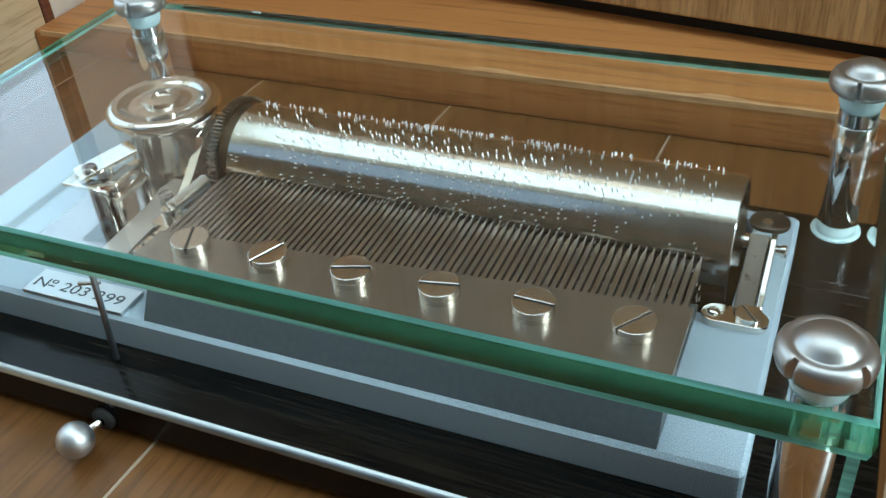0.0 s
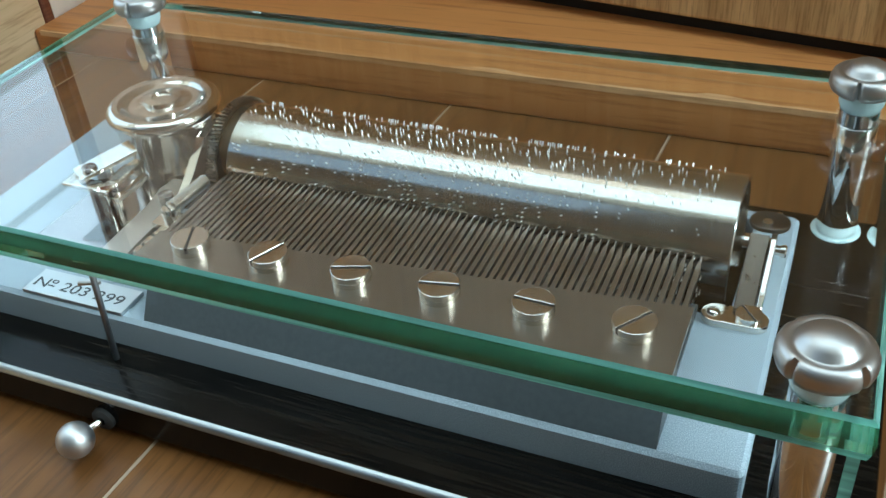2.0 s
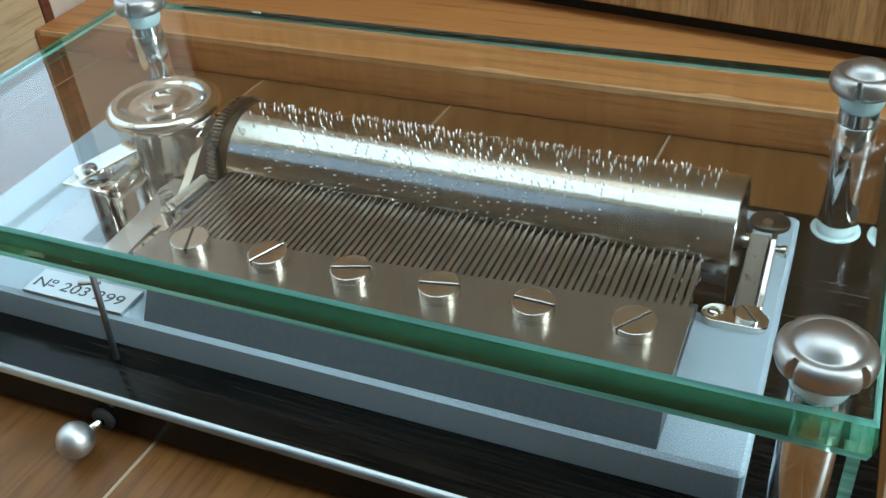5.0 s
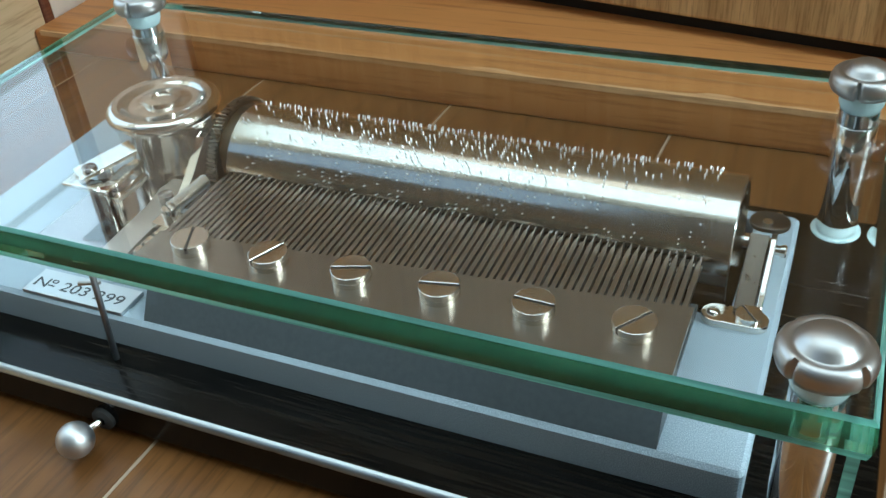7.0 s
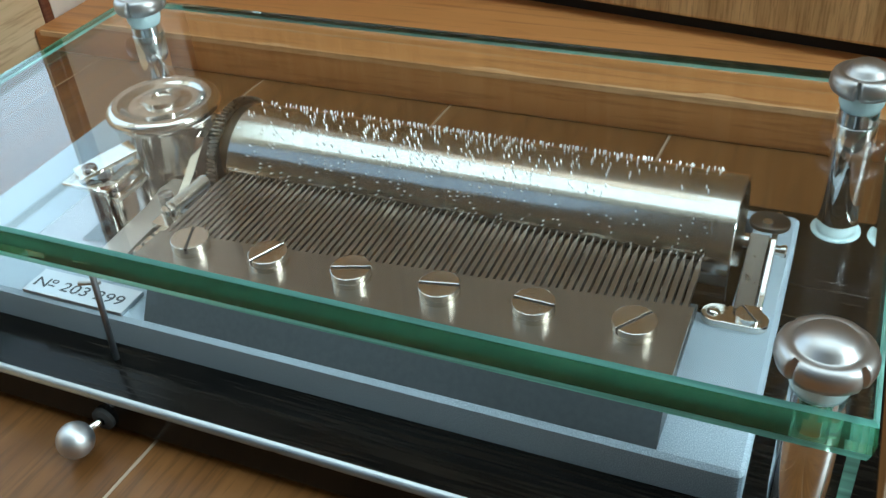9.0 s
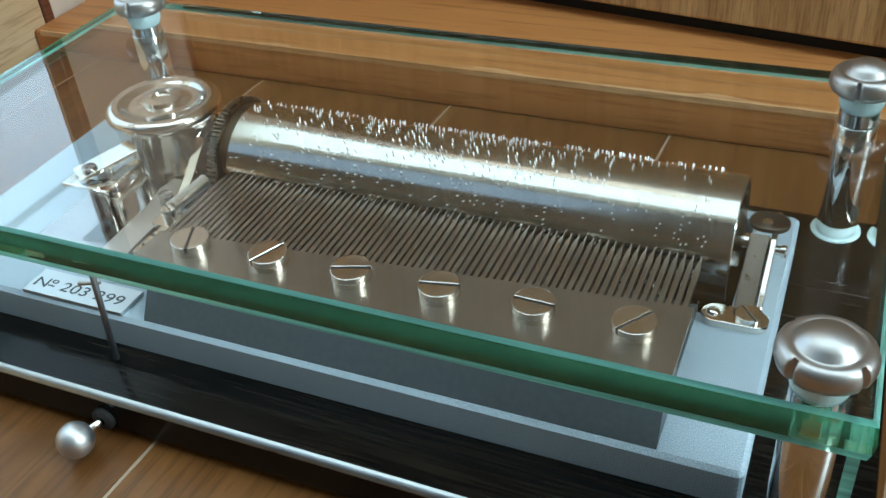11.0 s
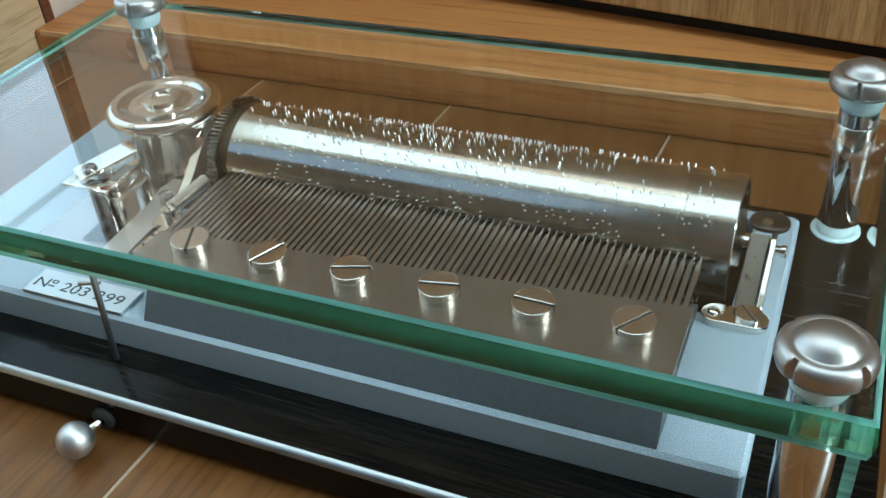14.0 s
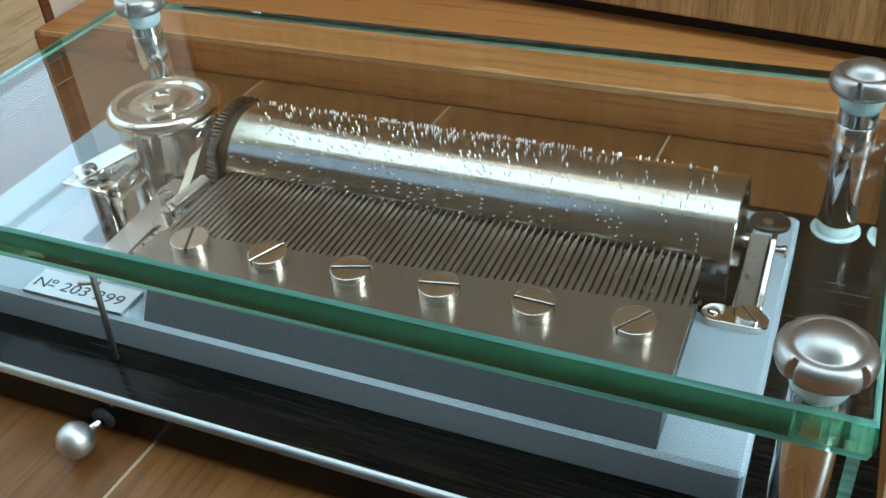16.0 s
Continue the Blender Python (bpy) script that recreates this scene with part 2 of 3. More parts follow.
def build_room():
    zf = FLOOR_Z * S
    M = 1.0 / S  # metres to scene units
    fl = thing("floor", "orange-brown varnished wooden plank floor, joints paled for caught light", "floor", kind="structure")
    # pale colour in the joints stands in for plank bevels catching window light
    bm = bmesh.new()
    box(bm, -1.75 * M, 2.05 * M, -2.3 * M, 2.6 * M, FLOOR_Z - 30, FLOOR_Z - 0.22)
    part("subfloor", bm, plain("pale_joint_glint", (0.42, 0.31, 0.22), 0.6), fl)
    # low raised sill of the recess behind
    st = thing("threshold", "low orange wooden sill with a worn pale edge", "threshold", kind="structure")
    bm = bmesh.new()
    box(bm, -197.6, 1400, 100, 420, FLOOR_Z, -5, 0.9, 3)
    part("sill_board", bm, STEPWOOD, st)
    bm = bmesh.new()
    rng = random.Random(3)
    ys = [99.75 + rng.uniform(-0.06, 0.05) for k in range(150)]
    lo, hi = [], []
    for k, y in enumerate(ys):
        x = -195 + k * 3.0
        lo.append((x, y))
        worn = sum(w * math.exp(-((x - c) / 6.0) ** 2) for c, w in ((-60.0, 1.5), (-10.0, 1.8), (24.0, 1.3), (-118.0, 0.8)))
        hi.append((x, y + 0.75 + rng.uniform(-0.25, 0.25) + worn))
    prism(bm, lo + hi[::-1], -6.3, -4.92)
    part("worn_edge", bm, WORN, st, "worn pale edge of the sill")
    # walls and ceiling
    def wall(name, label, material, *boxes):
        bm = bmesh.new()
        for x0, x1, y0, y1, z0, z1 in boxes:
            box(bm, x0 * M, x1 * M, y0 * M, y1 * M, FLOOR_Z + z0 * M, FLOOR_Z + z1 * M)
        tagged(new(name, mesh_from(name, bm, material, 0)), label, "wall", kind="structure")
    wall("wall_north", "plain cream papered wall", WALLP, (-1.75, 2.05, 2.6, 2.7, -0.02, 2.4))
    # unseen wall, darkened to stand in for the figure shading the camera side
    wall("wall_south", "unseen wall kept dark to dim the camera side", SHADEWALL, (-0.40, 2.05, -1.22, -1.12, -0.02, 2.4), (-1.75, -1.68, -1.22, -1.12, -0.02, 2.4), (-1.68, -0.40, -1.22, -1.12, -0.02, 1.0), (-1.68, -0.40, -1.22, -1.12, 2.3, 2.4))
    wall("wall_west", "cream wall with a wide window opening", WALLP, (-1.87, -1.75, -1.22, -0.45, -0.02, 2.4), (-1.87, -1.75, 1.9, 2.7, -0.02, 2.4), (-1.87, -1.75, -0.45, 1.9, -0.02, 0.3), (-1.87, -1.75, -0.45, 1.9, 1.9, 2.4))
    wall("wall_side", "pinkish beige side wall of the recess", PINKWALL, (-0.2505, -0.2448, 0.1316, 0.5, -0.02, 2.4))
    wall("wall_east", "cream wall with a window opening", WALLP, (2.05, 2.17, -1.22, -0.55, -0.02, 2.4), (2.05, 2.17, 0.65, 2.7, -0.02, 2.4), (2.05, 2.17, -0.55, 0.65, -0.02, 0.6), (2.05, 2.17, -0.55, 0.65, 1.9, 2.4))
    # opening made only for the added overhead light panel
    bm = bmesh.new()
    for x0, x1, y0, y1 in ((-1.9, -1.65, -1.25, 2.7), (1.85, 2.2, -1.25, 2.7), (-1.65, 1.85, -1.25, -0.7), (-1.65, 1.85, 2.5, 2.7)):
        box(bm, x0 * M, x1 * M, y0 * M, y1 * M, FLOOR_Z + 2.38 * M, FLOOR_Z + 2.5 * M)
    tagged(new("ceiling", mesh_from("ceiling", bm, CEILM, 0)), "off-white ceiling, cut open for the added overhead light", "ceiling", kind="structure")
    win = thing("window_1", "window across the room with slim metal frame", "window", kind="structure")
    for y0, y1, z0, z1 in ((-0.55, 0.65, 0.6, 0.64), (-0.55, 0.65, 1.86, 1.9), (-0.55, -0.51, 0.64, 1.86), (0.61, 0.65, 0.64, 1.86), (0.03, 0.07, 0.64, 1.86)):
        bm = bmesh.new()
        box(bm, 2.04 * M, 2.06 * M, y0 * M, y1 * M, FLOOR_Z + z0 * M, FLOOR_Z + z1 * M, 3)
        part("window_frame", bm, ALU, win)
    win = thing("window_2", "wide west window with slim metal frame", "window", kind="structure")
    for y0, y1, z0, z1 in ((-0.45, 1.9, 0.3, 0.34), (-0.45, 1.9, 1.86, 1.9), (-0.45, -0.41, 0.34, 1.86), (1.86, 1.9, 0.34, 1.86), (-0.41, 1.86, 1.165, 1.18)):
        bm = bmesh.new()
        box(bm, -1.755 * M, -1.74 * M, y0 * M, y1 * M, FLOOR_Z + z0 * M, FLOOR_Z + z1 * M, 1)
        part("window_frame", bm, ALU, win)
    # unidentified pale wood, cut low so the window's reflection in the plate stays clear
    bench = thing("low_block", "pale wooden block beside the dark jamb, kept low to clear a reflection", "bench")
    bm = bmesh.new()
    box(bm, -330, -198.0, -160, 105.6, FLOOR_Z, 34, 0.5)
    part("block_body", bm, PALEWOOD, bench)
    jamb = thing("door_jamb", "dark reddish wooden door jamb", "door jamb", kind="structure")
    bm = bmesh.new()
    box(bm, -203.5, -197.8, 106.0, 109.4, FLOOR_Z, 1500, 0.6)
    part("jamb_post", bm, REDWOOD, jamb)


def build_cabinet():
    cab = thing("cabinet", "wood-veneered cabinet front above a plinth blackened for shade", "cabinet", at=(-56, 142, -5))
    cab.rotation_euler = (0, 0, radians(-9.4))
    # plinth coloured black to give the gap below the doors its shade
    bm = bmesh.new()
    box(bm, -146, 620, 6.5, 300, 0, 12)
    part("plinth", bm, BLACK, cab, "recessed plinth, black for the shade in the gap")
    for x0, x1 in ((-147, 180), (181, 620)):
        bm = bmesh.new()
        box(bm, x0, x1, 1.5, 16, 4.4, 430, 0.8)
        part("door", bm, CABWOOD, cab)
    bm = bmesh.new()
    box(bm, -147, 620, 16, 300, 12, 430)
    part("body", bm, CABWOOD, cab)


# ---- display case ----
PLATE_TOP, PLATE_LOW = 20.5, 14.7
POSTS = ((17.1, -3.3), (16.7, 61.0), (-121.0, 61.5), (-121.0, -3.0))


def build_case():
    case = thing("display_case", "black lacquered base with four chrome posts carrying a thick glass plate", "display case", at=(0, 0, 0))
    bm = bmesh.new()
    box(bm, -136, 27, -10.9, 65, -13.2, -6, 0.7, 2)
    part("base_board", bm, LACQUER, case, "glossy black base board with bevelled edge")
    # strip added for the bright reflection along the board's polished chamfer
    bm = bmesh.new()
    prism(bm, [(-11.2, -6.9), (-11.05, -6.55), (-10.75, -6.2), (-10.4, -6.0), (-10.1, -5.96), (-9.9, -6.6), (-10.7, -7.2), (-11.1, -7.1)], -136, 27, "x")
    part("edge_glint", bm, GLINT, case, "added strip standing in for the chamfer's bright reflection", smooth=40)
    bm = bmesh.new()
    # slight bulge gives two tones, for the corner line reflected in the edge
    rings = []
    for inset, z in ((0.35, PLATE_LOW), (0.0, PLATE_LOW + 1.25), (-0.28, PLATE_LOW + 3.0), (0.0, PLATE_TOP - 0.5), (0.5, PLATE_TOP)):
        x0, x1, y0, y1 = -134.6 + inset, 23.3 - inset, -7.1 + inset, 73.2 - inset
        rings.append([bm.verts.new(vec(x, y, z)) for x, y in ((x0, y0), (x1, y0), (x1, y1), (x0, y1))])
    bm.faces.new(rings[0][::-1])
    bm.faces.new(rings[4])
    for k, mi in ((0, 2), (1, 1), (2, 1), (3, 2)):
        for i in range(4):
            j = (i + 1) % 4
            bm.faces.new((rings[k][i], rings[k][j], rings[k + 1][j], rings[k + 1][i])).material_index = 3 if i == 2 and mi == 1 else 4 if k == 1 else mi
    g = part("glass_plate", bm, [GLASS, EDGE, CHAMFER, BACKEDGE, LOWEDGE], case, "thick clear glass plate with green edges", smooth=0)
    g.visible_shadow = False
    # upright glass pane below the plate
    bm = bmesh.new()
    box(bm, 21.2, 22.6, -5.0, 64.5, -5.97, PLATE_LOW - 0.02)
    for f in bm.faces:
        if abs(f.normal.y) > 0.5:
            f.material_index = 1
    pane = part("pane", bm, [GLASS, CHAMFER], case, "clear upright glass pane with green edges", smooth=0)
    pane.visible_shadow = False
    # one foot, one post, copied
    cap_profile = [(0, 3.1), (3.4, 3.1), (4.5, 3.25), (5.0, 3.7), (5.22, 4.5), (5.18, 5.3), (4.95, 5.95), (4.5, 6.4), (4.0, 6.5), (3.7, 6.4), (3.5, 6.38), (3.35, 6.5), (2.9, 7.15), (2.2, 7.75), (1.2, 8.15), (0, 8.25)]
    bm = bmesh.new()
    lathe(bm, cap_profile, 160)
    for v in bm.verts:
        # four rounded notches pressed into the rim
        r, a = v.co.xy.length / S, math.atan2(v.co.y, v.co.x)
        if r > 3.6 and v.co.z < 6.45 * S:
            off = abs((a + math.pi / 4) % (math.pi / 2) - math.pi / 4) * r
            cut = 1.1 * math.exp(-(off / 0.34) ** 4) * min(1.0, (6.45 - v.co.z / S) / 0.6)
            v.co.xy *= (r - cut) / r
    cap = mesh_from("cap", bm, SATIN, 50)
    bm = bmesh.new()
    lathe(bm, [(0, 0), (2.5, 0), (2.95, 0.4), (3.3, 1.1), (3.45, 2.1), (3.35, 3.15), (0, 3.15)], 48)
    washer = mesh_from("washer", bm, WASHER, 50)
    bm = bmesh.new()
    lathe(bm, [(0, 0), (3.1, 0), (3.2, 0.1), (3.2, 20.4), (3.1, 20.5), (0, 20.5)], 64)
    tube = mesh_from("post", bm, MIRROR, 50)
    bm = bmesh.new()
    lathe(bm, [(0, 20.75), (3.0, 20.75), (3.0, 26.3), (0, 26.3)], 48)
    bolt = mesh_from("sleeve", bm, MIRROR, 50)
    bm = bmesh.new()
    lathe(bm, [(3.22, 0), (4.0, 0.05), (4.0, 0.3), (3.8, 0.5), (3.22, 0.5)], 48)
    ring = mesh_from("base_ring", bm, WASHER, 50)
    bm = bmesh.new()
    lathe(bm, [(0, -1.8), (4.4, -1.8), (5, -1.4), (5, 0), (0, 0)], 32)
    foot = mesh_from("foot", bm, BLACK, 50)
    for k, (x, y) in enumerate(POSTS):
        base = Matrix.Translation(vec(x, y, -5.95))
        p = repeat("post", tube, case, base)
        p["label"] = "polished chrome round post"
        repeat("base_ring", ring, case, base)
        repeat("sleeve", bolt, case, base)["label"] = "polished metal sleeve through the glass"
        top = Matrix.Translation(vec(x, y, PLATE_TOP - 0.25))
        repeat("washer", washer, case, top)
        c = repeat("cap", cap, case, top @ Matrix.Rotation(radians((-128, -100, -80, -110)[k]), 4, "Z"))
        c["label"] = "satin steel screw cap"
        repeat("foot", foot, case, Matrix.Translation(vec(x + (-6 if x > 0 else 6), y + (3 if y < 0 else -4), -13.2)))
    # stop pull with ball
    kn = thing("pull_knob", "small satin steel ball on a thin rod", "knob")
    bm = bmesh.new()
    rod(bm, (-84.2, -14.0, -11), (-83.4, -10.0, -11), 0.55)
    part("rod", bm, CHROME, kn, smooth=50)
    bm = bmesh.new()
    lathe(bm, [(0, 0), (2.0, 0), (2.0, 0.7), (1.6, 1.0), (0.8, 1.05), (0.8, 0.6), (0, 0.6)], 32, (-83.5, -10.92, -11), "y")
    bmesh.ops.scale(bm, verts=bm.verts, vec=(1, -1, 1), space=Matrix.Translation(-vec(0, -10.92, 0)))
    part("bushing", bm, BLACK, kn, "black round bushing", smooth=40)
    bm = bmesh.new()
    m = bmesh.ops.create_uvsphere(bm, u_segments=40, v_segments=24, radius=2.9 * S)
    bmesh.ops.translate(bm, verts=m["verts"], vec=vec(-84.8, -16.4, -11))
    part("ball", bm, BALL, kn, smooth=180)


# ---- musical movement ----
TEETH, PITCH, X_LAST = 72, 1.16, -0.35
AX_Y, AX_Z, CYL_R = 41.8, 2.1, 10.2
COMB_LO, COMB_HI = 4.5, 5.4


def screw(name, parent, x, y, z, r, h, turn, material):
    """Slotted cheese-head screw, the slot cut through the head."""
    bm = bmesh.new()
    n = 40
    half = 0.075 * r
    for side in (1, -1):
        a0 = math.asin(half / r)
        arc = [(r * math.cos(a), side * r * math.sin(a)) for a in np.linspace(a0, math.pi - a0, n)]
        prism(bm, arc, h * 0.45, h, bevel=r * 0.035)
    lathe(bm, [(0, 0), (r, 0), (r, h * 0.45), (0, h * 0.45)], 64)
    ob = part(name, bm, material, parent, "slotted cheese-head screw")
    ob.matrix_basis = Matrix.Translation(vec(x, y, z)) @ Matrix.Rotation(radians(turn), 4, "Z")
    # black box fills the cut slot, standing in for the shade inside it
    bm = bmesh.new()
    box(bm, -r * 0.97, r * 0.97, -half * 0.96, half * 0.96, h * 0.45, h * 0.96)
    part("slot", bm, BLACK, ob, "black fill for the slot's shade")
    return ob


def build_movement():
    mv = thing("musical_movement", "nickel cylinder musical movement with steel comb on a silver bedplate", "music box")
    # bedplate with a cut-out under the cylinder
    bm = bmesh.new()
    xs, ys = (-128, -93, 4.4, 11.1), (0, 26.5, 52.2, 54.4)
    grid = [[bm.verts.new(vec(x, y, 0)) for x in xs] for y in ys]
    cells = [bm.faces.new((grid[j][i], grid[j][i + 1], grid[j + 1][i + 1], grid[j + 1][i])) for j in range(3) for i in range(3) if (i, j) != (1, 1)]
    rim = [e for e in bm.edges if len(e.link_faces) == 1]
    walls = bmesh.ops.extrude_edge_only(bm, edges=rim)
    bmesh.ops.translate(bm, verts=[g for g in walls["geom"] if isinstance(g, bmesh.types.BMVert)], vec=vec(0, 0, -6))
    low = [[bm.verts.new(vec(x, y, -6)) for x in xs] for y in ys]
    for j in range(3):
        for i in range(3):
            if (i, j) != (1, 1):
                bm.faces.new((low[j][i], low[j + 1][i], low[j + 1][i + 1], low[j][i + 1]))
    bmesh.ops.remove_doubles(bm, verts=bm.verts, dist=1e-6)
    uprights = [e for e in bm.edges if abs(e.verts[0].co.z - e.verts[1].co.z) > 3 * S and all(abs(v.co.x - 11.1 * S) < 1e-5 for v in e.verts)]
    bmesh.ops.bevel(bm, geom=[e for e in uprights if e.verts[0].co.y < 1e-5 or e.verts[0].co.y > 54 * S], offset=1.1 * S, segments=3, affect="EDGES", profile=0.5)
    tops = [e for e in bm.edges if all(abs(v.co.z) < 1e-6 for v in e.verts) and e.calc_face_angle(0) > 1.0]
    bmesh.ops.bevel(bm, geom=tops, offset=0.66 * S, segments=1, affect="EDGES", profile=0.5)
    part("bedplate", bm, BED, mv, "silver-grey painted bedplate")
    bm = bmesh.new()
    prism(bm, [(0.72, 0.02), (26.3, 0.02), (26.3, 1.0), (12, 1.0), (12, COMB_LO), (3.45, COMB_LO)], -81.4, 0, "x")
    part("comb_base", bm, BEDSIDE, mv, "grey steel comb block")
    # comb back
    bm = bmesh.new()
    x_left = X_LAST - TEETH * PITCH
    prism(bm, [(x_left - 0.6, 3.5), (0.3, 3.5), (0.3, 20.2), (x_left - 0.6, 12.8)], COMB_LO, COMB_HI)
    part("comb_plate", bm, STEEL, mv, "brushed steel comb plate")
    for i in range(TEETH):
        xc = X_LAST - (i + 0.5) * PITCH
        y0 = 20.2 - 0.103 * (i + 0.5)
        w = 0.325 * PITCH
        bm = bmesh.new()
        prism(bm, [(xc - w, y0 - 0.3), (xc + w, y0 - 0.3), (xc + w, 29.2), (xc + 0.6 * w, 30.2), (xc + 0.22 * w, 30.9), (xc + 0.22 * w, 31.9), (xc - 0.22 * w, 31.9), (xc - 0.22 * w, 30.9), (xc - 0.6 * w, 30.2), (xc - w, 29.2)], COMB_LO + 0.1, COMB_HI - 0.01)
        part("tooth", bm, TOOTH, mv, smooth=0)
    for k, turn in enumerate((112, 64, 18, 11, -2, 53)):
        f = k / 5
        screw("screw", mv, -76.6 + 70.3 * f, 10.5 + 2.6 * f, COMB_HI, 3.05, 1.9, turn, SCREW)
    # number plate
    bm = bmesh.new()
    box(bm, -106.1, -85.5, 0.4, 6.2, 0.0, 0.7, 0.06)
    pl = part("number_plate", bm, PLATE, mv, "bright metal plate with black serial number")
    cu = bpy.data.curves.new("lettering", "FONT")
    cu.body, cu.size, cu.extrude = "N\u00ba 203 299", 3.3 * S, 0.02 * S
    cu.align_x, cu.align_y = "CENTER", "CENTER"
    tmp = new("lettering_curve", cu)
    me = bpy.data.meshes.new_from_object(tmp)
    bpy.data.objects.remove(tmp)
    me.materials.clear()
    me.materials.append(INK)
    repeat("lettering", me, pl, Matrix.Translation(vec(-96.2, 2.9, 0.73)) @ Matrix.Diagonal((1.2, 0.95, 1, 1)))
    bm = bmesh.new()
    box(bm, -102.5, -101.1, 2.46, 2.71, 0.71, 0.75)
    part("lettering", bm, INK, pl)
    # cylinder, turning on its axis
    bm = bmesh.new()
    x0, x1 = -84.6, 3.1
    lathe(bm, [(0, x0), (CYL_R - 0.15, x0), (CYL_R, x0 + 0.15), (CYL_R, x1 - 0.15), (CYL_R - 0.12, x1), (CYL_R - 0.9, x1), (CYL_R - 0.9, x1 - 1.2), (1.6, x1 - 1.2), (1.6, x1 + 0.8), (1.1, x1 + 0.8), (1.1, 8.6), (0, 8.6)], 128, (0, 0, 0), "x")
    cyl = part("cylinder", bm, CYL, mv, "polished nickel cylinder studded with pins")
    cyl.location = vec(0, AX_Y, AX_Z)
    bm = bmesh.new()
    teeth_n = 90
    out = []
    for k in range(teeth_n):
        a = 2 * math.pi * k / teeth_n
        for da, r in ((-0.016, 10.5), (-0.010, 11.1), (0.010, 11.1), (0.016, 10.5)):
            out.append((r * math.cos(a + da), r * math.sin(a + da)))
    prism(bm, out, -88.2, -86.6, "x")
    part("gear", bm, GEARM, cyl, "dark toothed gear ring", smooth=0)
    bm = bmesh.new()
    lathe(bm, [(0, -86.6), (9.9, -86.6), (9.9, -84.6), (0, -84.6)], 96, (0, 0, 0), "x")
    part("drum_end", bm, DARKM, cyl)
    # pins
    rng = random.Random(7)
    bm = bmesh.new()
    lathe(bm, [(0.116, -0.2), (0.116, 0.5), (0.08, 0.58), (0, 0.58)], 8)
    pin = mesh_from("pin", bm, PINM, 50)
    spots = []
    for i in range(TEETH):
        x = X_LAST - (i + 0.5) * PITCH
        busy = 0.75 + 0.95 * math.exp(-((i - 38) / 22.0) ** 2)
        a = rng.uniform(0, 20)
        while a < 352:
            spots.append((x + rng.choice((-0.22, 0.18)), a))
            a += max(4.0, rng.expovariate(1 / (21.0 / busy)))
    near = [s for s in spots if s[0] > -26][:300]
    rest = [s for s in spots if s not in near]
    for x, a in near:
        repeat("pin", pin, cyl, Matrix.Rotation(radians(a), 4, "X") @ Matrix.Translation(vec(x, 0, CYL_R)))
    bm = bmesh.new()
    for x, a in rest:
        made = lathe(bm, [(0.116, CYL_R - 0.2), (0.116, CYL_R + 0.5), (0.07, CYL_R + 0.58), (0, CYL_R + 0.58)], 6, (x, 0, 0))
        bmesh.ops.rotate(bm, verts=made, matrix=Matrix.Rotation(radians(a), 3, "X"))
    tagged(part("pins", bm, PINM, cyl, "many short steel pins", smooth=50), kind="stuff")
    # bearing bracket at the free end
    bm = bmesh.new()
    ends = [(x + 1.95 * math.cos(a), 25.25 + 1.95 * math.sin(a)) for x, lo in ((8.1, -90), (2.6, 90)) for a in np.radians(np.linspace(lo, lo + 180, 13))]
    prism(bm, ends, 0.02, 1.25, bevel=0.12)
    part("bracket_foot", bm, CHROME, mv, "polished nickel bearing foot with rounded ends")
    bm = bmesh.new()
    prism(bm, [(26.0, 1.2), (28.2, 1.5), (36.6, 4.3), (38.4, 5.6), (38.4, 6.4), (36.0, 5.2), (27.8, 2.4), (26.0, 1.9)][::-1], 4.9, 7.7, "x", bevel=0.12)
    part("bearing_arm", bm, ARMM, mv, "sloping nickel bearing strip")
    bm = bmesh.new()
    prism(bm, [(27.2, 0.02), (45.0, 0.02), (45.0, 6.4), (37.6, 6.4), (36.0, 5.4), (28.4, 2.9), (27.2, 2.0)], 7.95, 8.75, "x", bevel=0.12)
    part("bearing_cheek", bm, CHROME, mv, "upright polished bearing cheek")
    bm = bmesh.new()
    disc = [(x + 2.35 * math.cos(a), 41.2 + 2.35 * math.sin(a)) for x, lo in ((7.9, -90), (6.6, 90)) for a in np.radians(np.linspace(lo, lo + 180, 17))]
    prism(bm, disc, 6.42, 7.2, bevel=0.2)
    part("bearing_cap", bm, ARMM, mv, "flat nickel bearing cap")
    bm = bmesh.new()
    lathe(bm, [(1.1, 3.9), (1.5, 3.9), (1.5, 5.0), (1.25, 5.1), (1.25, 5.5), (1.5, 5.6), (1.5, 7.0), (1.25, 7.1), (1.25, 7.95), (1.0, 7.95)], 40, (0, AX_Y, AX_Z), "x")
    part("axle_bush", bm, CHROME, mv, smooth=30)
    bm = bmesh.new()
    lathe(bm, [(0, 0), (0.75, 0), (0.75, 0.7), (1.0, 0.75), (1.0, 1.4), (0.8, 1.6), (0, 1.6)], 24, (8.75, 39.6, 3.2), "x")
    part("adjusting_screw", bm, CHROME, mv)
    screw("screw", mv, 7.2, 25.3, 1.25, 1.85, 0.9, -52, SCREW)
    bm = bmesh.new()
    lathe(bm, [(0, 1.1), (0.95, 1.1), (0.95, 1.35), (0.75, 1.6), (0.4, 1.75), (0, 1.8)], 32, (2.3, 25.2, 0))
    part("dowel_pin", bm, CHROME, mv, smooth=50)
    screw("screw", mv, 7.0, 40.3, 7.2, 0.75, 0.45, 30, SCREW)
    build_drive(mv)
    return cyl


